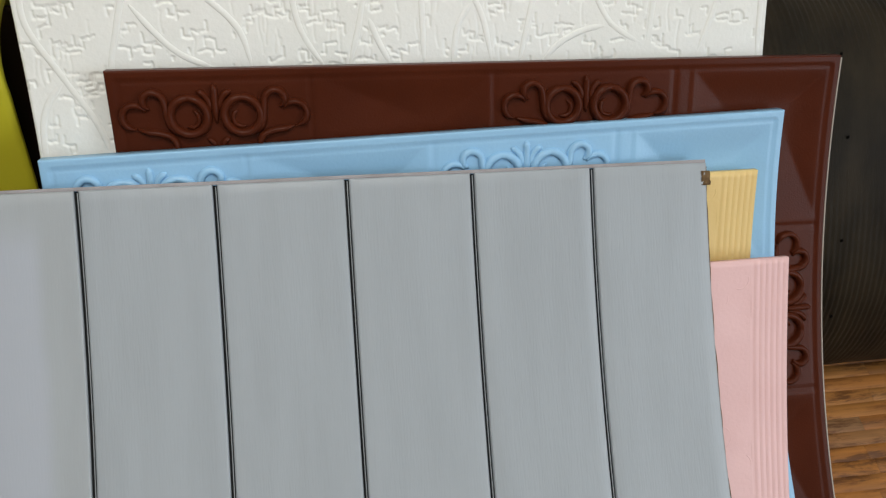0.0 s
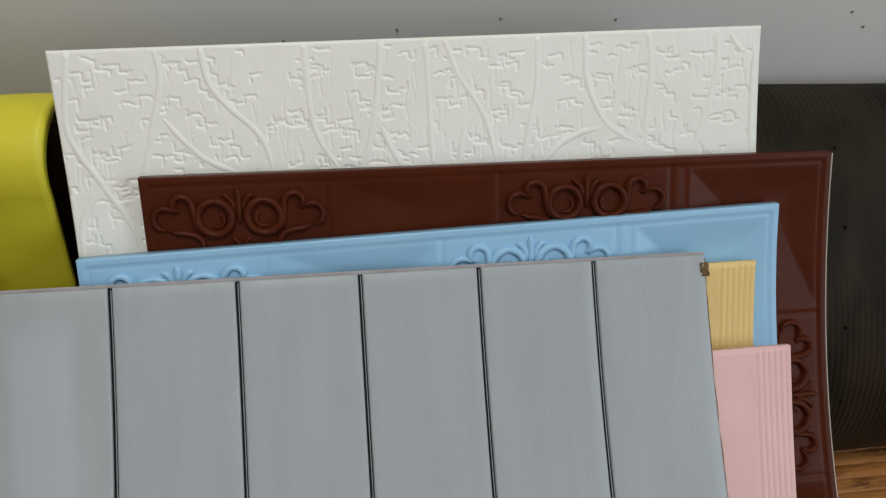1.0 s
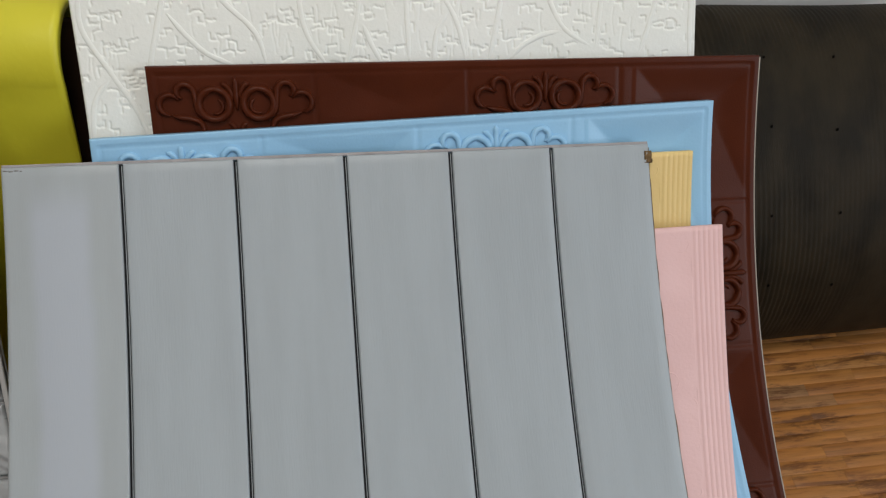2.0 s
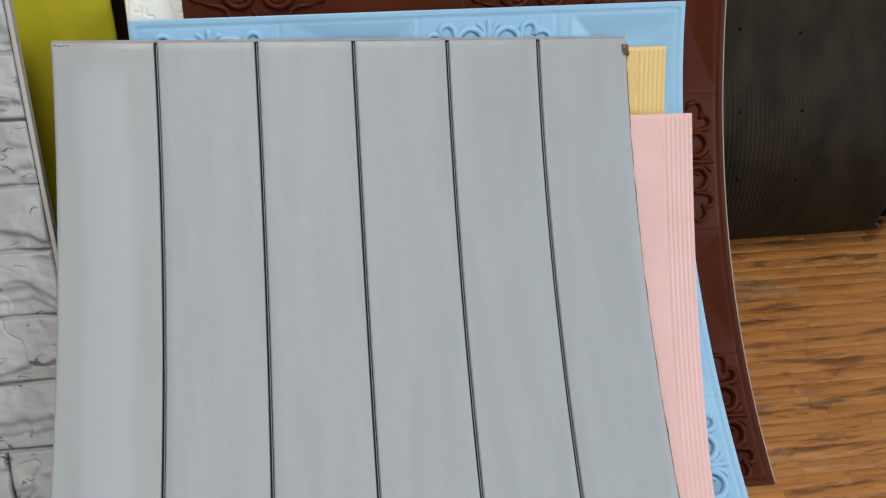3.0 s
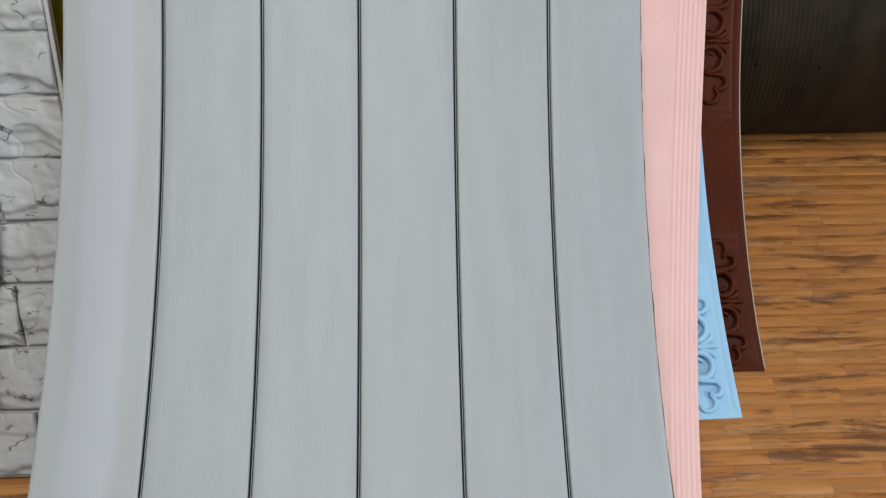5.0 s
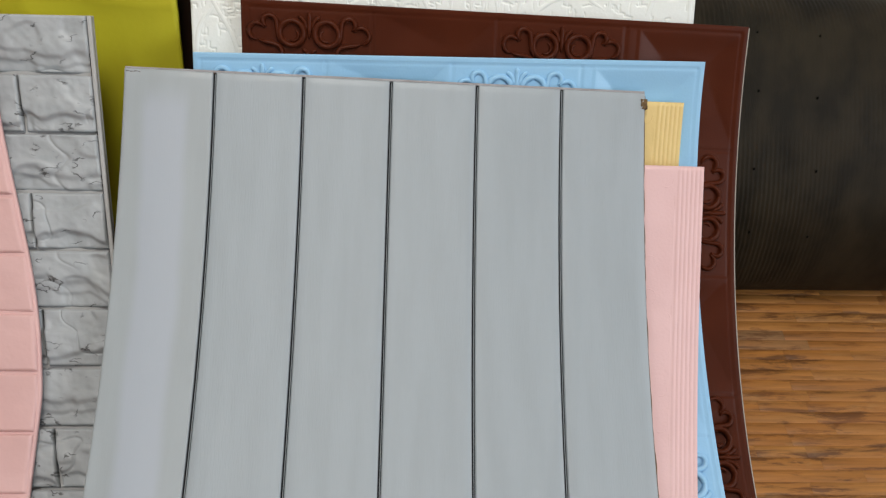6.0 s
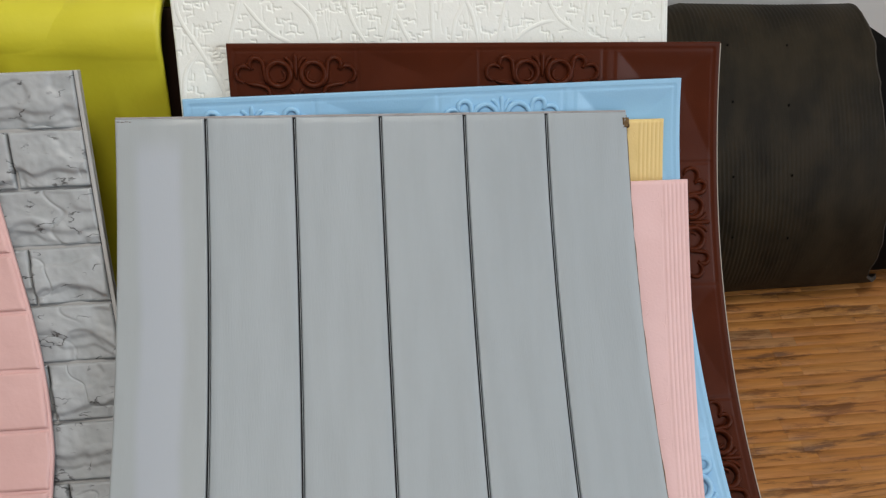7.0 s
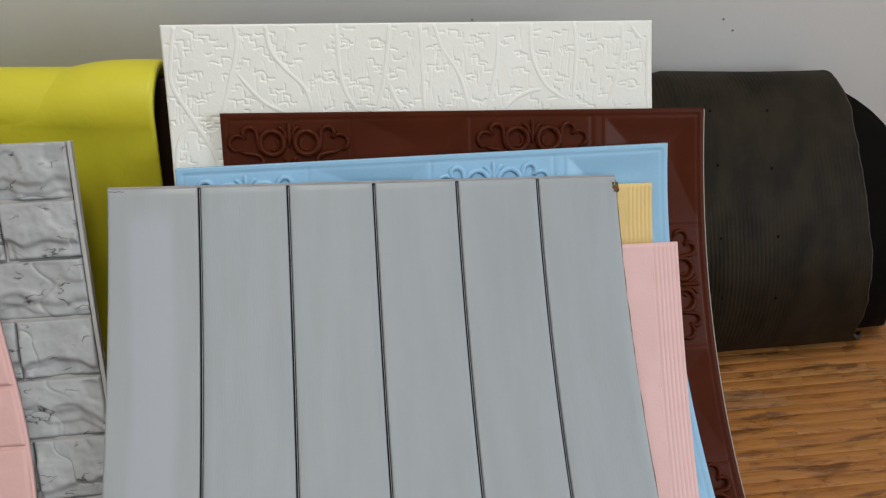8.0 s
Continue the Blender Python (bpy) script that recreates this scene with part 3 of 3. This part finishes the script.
def brick_panel():
    panel = thing("brick_panel", "grey foam panel of embossed bricks with dark-washed relief", "wall panel")
    part("backing", slab("backing", brick_sheet, 0, 0.7, 0, 0.77, 60, 70, -0.0108, -0.0145, 0.001), MORTAR, panel, "pale joint bed")
    for r in range(10):
        joints = [0.0, 0.2, 0.4, 0.6] if r % 2 else [0.1, 0.3, 0.5]
        cuts = sorted({0.0, 0.7, *[j for j in joints if 0 < j < 0.7]})
        for i, (a, c) in enumerate(zip(cuts, cuts[1:])):
            near = a > 0.35
            sd = r * 7 + i

            def rough(U, V, sd=sd, r=r):
                f = (V - r * 0.077) / 0.077
                n1 = fbm(U * 20 + sd, V * 26, sd + 1, 3, 0.45)
                wave = 0.16 * fbm(U * 20 + sd, V * 3, sd + 50, 3, 0.55)
                edge = lambda at, soft: 1 / (1 + np.exp(-np.clip((f - at - wave) / soft, -30, 30)))
                block = fbm(U * 17 + sd, V * 30 + 2 * sd, sd + 70, 2, 0.4)
                crease = np.exp(-(((fbm(U * 15 + 3 * sd, V * 19 + sd, sd + 90, 2, 0.4)) / 0.035) ** 2)) * np.clip(fbm(U * 11, V * 9 + sd, sd + 95, 2) * 3, 0, 1)
                if r % 2:
                    low = -0.0062 * edge(0.76, 0.016) + 0.0035 * np.clip(fbm(U * 34 + sd, V * 20, sd + 33, 2) + 0.1, 0, 1) * edge(0.86, 0.02)
                else:
                    low = -0.0048 * edge(0.66, 0.020) - 0.0030 * edge(0.84, 0.014)
                return 0.0008 + 0.0016 * n1 + 0.0007 * fbm(U * 85, V * 85, sd + 7, 2) + low + 0.0016 * np.tanh(block / 0.10) - 0.0020 * crease

            me = slab("brick", brick_sheet, a + 0.0015, c - (0.0066 if c == 0.7 else 0.0015), r * 0.077 + 0.0015, (r + 1) * 0.077 - 0.002, 110 if near else 12, 56 if near else 8, rough, -0.0125, 0.004)
            part("brick", me, BRICK, panel)
    part("rim", slab("rim", brick_sheet, 0.6944, 0.6998, 0.001, 0.769, 4, 90, -0.0030, -0.0108, 0.0012), MORTAR, panel, "pale raised rim")
    # black strip laid over the pale bed, for the shade in this groove
    part("rim_groove", slab("rim_groove", brick_sheet, 0.6925, 0.6950, 0.002, 0.768, 3, 70, -0.0070, -0.0112), GROOVE, panel, "black strip for the shade in the groove beside the rim")
    return panel


brick_panel()


def pink_brick_panel():
    panel = thing("brick_panel", "pink foam panel of embossed bricks lying on a grey one", "wall panel")
    lift = lambda V: 0.030 * np.exp(-(((V - 0.40) / 0.22) ** 2)) - 0.02 * np.clip((V - 0.5) / 0.2, 0, 1)
    edge = 0.571
    v_off = -0.07
    part("backing", slab("backing", brick_sheet, edge - 0.7, edge, v_off, v_off + 0.77, 50, 80, 0.0148, 0.009, 0.002, lift), PINKBRICK, panel)
    for r in range(10):
        cuts = [0.0, 0.2, 0.4, 0.6, 0.7] if r % 2 else [0.0, 0.1, 0.3, 0.5, 0.7]
        for i, (a, c) in enumerate(zip(cuts, cuts[1:])):
            near = c == 0.7
            sd = 200 + r * 9 + i
            soft_relief = lambda U, V, sd=sd: 0.018 + 0.0016 * fbm(U * 14 + sd, V * 20, sd, 3)
            me = slab("brick", brick_sheet, edge - 0.7 + a + 0.0015, edge - 0.7 + c - 0.003, v_off + r * 0.077 + 0.0015, v_off + (r + 1) * 0.077 - 0.0015, 30 if near else 10, 20 if near else 8, soft_relief, 0.0138, 0.004, lift)
            part("brick", me, PINKBRICK, panel)
    return panel


pink_brick_panel()


# ---- rolls and panels along the wall ----
def arch_sheet(name, s0, s1, front, top_d, top_z, round_z, thick, nu, nv, relief, end_slant=0.0, lean=0.0, slant_to=0.45):
    """A foam sheet bent over: up from the floor, round at the top, and down behind; relief(s, q) out of its face."""
    leg = round_z
    a, b = top_d - front, top_z - round_z
    prof = [(front - lean * (1 - z / leg), z) for z in np.linspace(0.0, leg, nv // 3)]
    prof += [(top_d - a * math.cos(t), round_z + b * math.sin(t)) for t in np.linspace(0, math.pi / 2, nv // 3)[1:]]
    back = min(top_d + 0.05, 0.28)
    prof += [(top_d + (back - top_d) * math.sin(t), top_z - 0.05 * (1 - math.cos(t))) for t in np.linspace(0, math.pi / 2, 6)[1:]]
    prof += [(back, z) for z in np.linspace(top_z - 0.05, 0.0, 8)[1:]]
    prof = np.array(prof)
    t = np.gradient(prof, axis=0)
    t /= np.linalg.norm(t, axis=1, keepdims=True) + 1e-9
    nrm = np.stack([-t[:, 1], t[:, 0]], 1)
    q = np.concatenate([[0], np.cumsum(np.linalg.norm(np.diff(prof, axis=0), axis=1))])
    ss = np.linspace(0, 1, nu)
    SS, Q = np.meshgrid(ss, q)
    end = s1 + end_slant * np.clip(1 - Q / slant_to, 0, 1)
    S = s0 + SS * (end - s0)
    H = relief(S, Q)
    D, Z = prof[:, :1] + nrm[:, :1] * H, prof[:, 1:] + nrm[:, 1:] * H
    D2, Z2 = prof[:, :1] - nrm[:, :1] * thick + 0 * H, np.maximum(prof[:, 1:] - nrm[:, 1:] * thick + 0 * H, 0)
    return grid_solid(name, on_plan(S, D, np.maximum(Z, 0)), on_plan(S, D2, Z2), np.stack([S, Q], -1))


def profile_sheet(name, guide, s0, end, thick, nu, relief):
    """A foam sheet bent along a guide of (into, up) places from the floor over the top to the back; end(q) is where it stops along the wall."""
    prof = curve_through(guide, 7)
    t = np.gradient(prof, axis=0)
    t /= np.linalg.norm(t, axis=1, keepdims=True) + 1e-9
    nrm = np.stack([-t[:, 1], t[:, 0]], 1)
    q = np.concatenate([[0], np.cumsum(np.linalg.norm(np.diff(prof, axis=0), axis=1))])
    SS, Q = np.meshgrid(np.linspace(0, 1, nu), q)
    start = s0(Q) if callable(s0) else s0
    S = start + SS * (end(Q) - start)
    H = relief(S, Q)
    skew = 0.085 * np.maximum(S - 0.70, -0.08) * np.clip(1 - Q / 0.5, 0, 1)  # the foot swings away from the pile
    D, Z = prof[:, :1] + nrm[:, :1] * H + skew, prof[:, 1:] + nrm[:, 1:] * H
    D2, Z2 = prof[:, :1] - nrm[:, :1] * thick + skew, prof[:, 1:] - nrm[:, 1:] * thick + 0 * H
    return grid_solid(name, on_plan(S, D, np.maximum(Z, 0)), on_plan(S, D2, np.maximum(Z2, 0)), np.stack([S, Q], -1))


DARK_GUIDE = ((-0.008, 0.0), (-0.034, 0.026), (-0.050, 0.080), (-0.051, 0.150), (-0.036, 0.215), (-0.003, 0.275), (0.042, 0.333), (0.095, 0.380),
              (0.155, 0.411), (0.215, 0.421), (0.262, 0.405), (0.274, 0.370), (0.276, 0.200), (0.276, 0.0))


def dark_relief(S, Q):
    run = S - 0.045 * np.clip(1 - Q / 0.42, 0, 1)
    ribs = 0.0005 * np.clip(0.6 + 0.9 * fbm(S * 6, Q * 5, 17, 2), 0.05, 1.2) * np.sin(run * 2 * math.pi / 0.0068 + 0.4 * fbm(S * 7, Q * 2, 4))
    k = np.clip((0.60 - S) / 0.06, 0, 1)
    return ribs + 0.0025 * fbm(S * 4, Q * 5, 6, 2) * (1 - k) - 0.018 * k


roll = thing("bent_panel", "charcoal ribbed foam panel bent over against the wall", "wall panel")
dark_end = lambda Q: 0.876 + 0.078 * np.clip(1 - Q / 0.42, 0, 1) + 0.045 * np.clip(1 - Q / 0.07, 0, 1) + 0.002 * fbm(Q * 30, Q * 0 + 3, 41, 3)
part("sheet", profile_sheet("sheet", DARK_GUIDE, 0.05, dark_end, 0.010, 640, dark_relief), CHAR, roll)
part("cut_edge", profile_sheet("cut_edge", DARK_GUIDE, lambda Q: dark_end(Q) - 0.0006, lambda Q: dark_end(Q) + 0.0012, 0.0096, 3, lambda S, Q: 0.0005 + dark_relief(S, Q)), CUT, roll, "slightly paler cut foam edge")
inner = thing("bent_panel", "black foam panel bent inside the charcoal one", "wall panel")
BLACK_GUIDE = ((0.018, 0.0), (-0.008, 0.030), (-0.026, 0.085), (-0.027, 0.150), (-0.011, 0.210), (0.020, 0.265), (0.062, 0.320), (0.112, 0.364),
               (0.165, 0.394), (0.212, 0.403), (0.246, 0.385), (0.254, 0.350), (0.256, 0.200), (0.256, 0.0))
black_end = lambda Q: 0.890 + 0.055 * np.clip((0.52 - Q) / 0.07, 0, 1) + 0.030 * np.clip(1 - Q / 0.08, 0, 1) + 0.078 * np.clip(1 - Q / 0.42, 0, 1) + 0.003 * fbm(Q * 24, Q * 0 + 7, 43, 3)
part("sheet", profile_sheet("sheet", BLACK_GUIDE, 0.10, black_end, 0.008, 30, lambda S, Q: 0.003 * fbm(S * 9, Q * 9, 31) - 0.016 * np.clip((0.60 - S) / 0.06, 0, 1)), BLACK, inner)
yrelief = lambda S, Q: 0.006 * fbm(S * 5 + 1, Q * 6, 14, 3) - 0.020 * (0.5 - 0.5 * np.cos(math.pi * np.clip((-0.24 - S) / 0.15, 0, 1))) * np.clip((Q - 0.42) / 0.10, 0, 1)
yellow = thing("bent_panel", "bright yellow foam panel bent over against the wall", "wall panel")
part("sheet", arch_sheet("sheet", -1.20, -0.172, 0.055, 0.12, 0.493, 0.43, 0.006, 140, 60, yrelief, -0.022, 0.10, 0.52), YELLOW, yellow)
strip = thing("flat_panel", "dark brown foam panel standing behind the white one", "wall panel")
strip_sheet = Sheet((-0.34, 0.650, 0.466), (-0.10, 0.685, 0.462), (1.47, 0.0, 0.0, 0.0, 0.0), 0.462, 0.242)
part("sheet", slab("sheet", strip_sheet, 0, 0.242, 0, 0.462, 12, 30, 0.0, -0.008, 0.002), DARKBROWN, strip)

# small dark nail marks in the charcoal panel
dark_line = curve_through(DARK_GUIDE, 7)[:56]
for places in (((0.648, 0.405), (0.650, 0.356), (0.656, 0.270), (0.670, 0.179)), ((0.740, 0.405), (0.736, 0.352), (0.748, 0.270), (0.761, 0.173))):
    for s, z in places:
        bm = bmesh.new()
        bmesh.ops.create_uvsphere(bm, u_segments=10, v_segments=6, radius=1.0)
        bmesh.ops.scale(bm, verts=bm.verts[:], vec=(0.0016, 0.0014, 0.0027))
        bm.loops.layers.uv.new("UVMap")
        me = bpy.data.meshes.new("nail_mark")
        bm.to_mesh(me)
        bm.free()
        me.shade_smooth()
        mark = part("nail_mark", me, BLACK, roll)
        mark.location = on_plan(s, float(np.interp(z, dark_line[:, 1], dark_line[:, 0])) + 0.085 * (s - 0.70) * max(0.0, 1 - 1.12 * z / 0.5), z)

# ---- floor strips ----
STRIP, GAP = 0.0190, 0.00014
LAID = radians(3.7)


def strip_box(length):
    """One wood strip with a softened rim, its top at z = 0."""
    x, y, b = length / 2 - GAP, STRIP / 2 - GAP, 0.00010
    verts = [(-x, -y, -0.004), (x, -y, -0.004), (x, y, -0.004), (-x, y, -0.004), (-x, -y, -b), (x, -y, -b), (x, y, -b), (-x, y, -b),
             (-x + b, -y + b, 0), (x - b, -y + b, 0), (x - b, y - b, 0), (-x + b, y - b, 0)]
    faces = [(8, 9, 10, 11)] + [(k, (k + 1) % 4, (k + 1) % 4 + 4, k + 4) for k in range(4)] + [(k + 4, (k + 1) % 4 + 4, (k + 1) % 4 + 8, k + 8) for k in range(4)]
    return verts, faces


floor_ob = bpy.data.objects["floor"]
kinds = [mesh_of("wood_strip", *strip_box(n)) for n in (0.075, 0.11, 0.145, 0.18, 0.22)]
lengths = (0.075, 0.11, 0.145, 0.18, 0.22)
for me in kinds:
    me.materials.append(WOOD)
grey_kinds = [me.copy() for me in kinds]
for me in grey_kinds:
    me.materials[0] = WOOD_GREY
rng = random.Random(12)
far_v, far_f = [], []
for r in range(-258, 36):
    y = r * STRIP + 0.004
    x = -2.8 - 0.2 * rng.random()
    while x < 2.8:
        k = rng.randrange(5)
        mid = x + lengths[k] / 2
        x += lengths[k]
        # the strips lie a little askew to the wall
        px, py = mid * math.cos(LAID) - y * math.sin(LAID), mid * math.sin(LAID) + y * math.cos(LAID)
        if abs(px) > 2.5 or not -4.05 < py < 0.31:
            continue
        if 0.40 < px < 1.05 and -0.62 < py < 0.08:
            ob = new("wood_strip", (grey_kinds if r in (-9, -8) and 0.55 < px < 0.80 else kinds)[k])
            ob.parent = floor_ob
            ob.location, ob.rotation_euler = (px, py, 0.0), (0, 0, LAID)
        else:
            v, f = strip_box(lengths[k])
            base = len(far_v)
            far_v += [(px + p[0] * math.cos(LAID) - p[1] * math.sin(LAID), py + p[0] * math.sin(LAID) + p[1] * math.cos(LAID), p[2]) for p in v]
            far_f += [tuple(q + base for q in face) for face in f]
far_uv = [(p[0] * math.cos(LAID) + p[1] * math.sin(LAID), p[1] * math.cos(LAID) - p[0] * math.sin(LAID)) for p in far_v]
far = part("wood_strips", mesh_of("wood_strips", far_v, far_f, far_uv, False), WOOD_FAR, floor_ob)
tagged(far, "narrow finger-jointed wood strips", kind="stuff")

# ---- lamp fitting and window ----
# the long fitting is unseen too, made up to house the added lamp
fitting = thing("ceiling_light", "unseen long white ceiling fitting, added for the left plank's sheen", "ceiling light")
part("housing", box_mesh("housing", -0.74, -0.50, -2.08, -0.22, 2.64, 2.70, 0.006), FRAME, fitting)
square = thing("ceiling_light", "square white ceiling light fitting", "ceiling light")
part("housing", box_mesh("housing", -0.20, 0.40, -0.20, 0.40, 2.63, 2.70, 0.006), FRAME, square)
window = thing("window_1", "white framed window in the side wall", "window", kind="structure")
window.matrix_world = ROOM
for y0, y1, z0, z1 in ((-2.2, -2.14, 0.85, 2.05), (-0.76, -0.7, 0.85, 2.05), (-2.14, -0.76, 0.85, 0.91), (-2.14, -0.76, 1.99, 2.05), (-1.48, -1.42, 0.91, 1.99)):
    part("window_frame", box_mesh("window_frame", 2.50, 2.55, y0, y1, z0, z1, 0.004), FRAME, window)
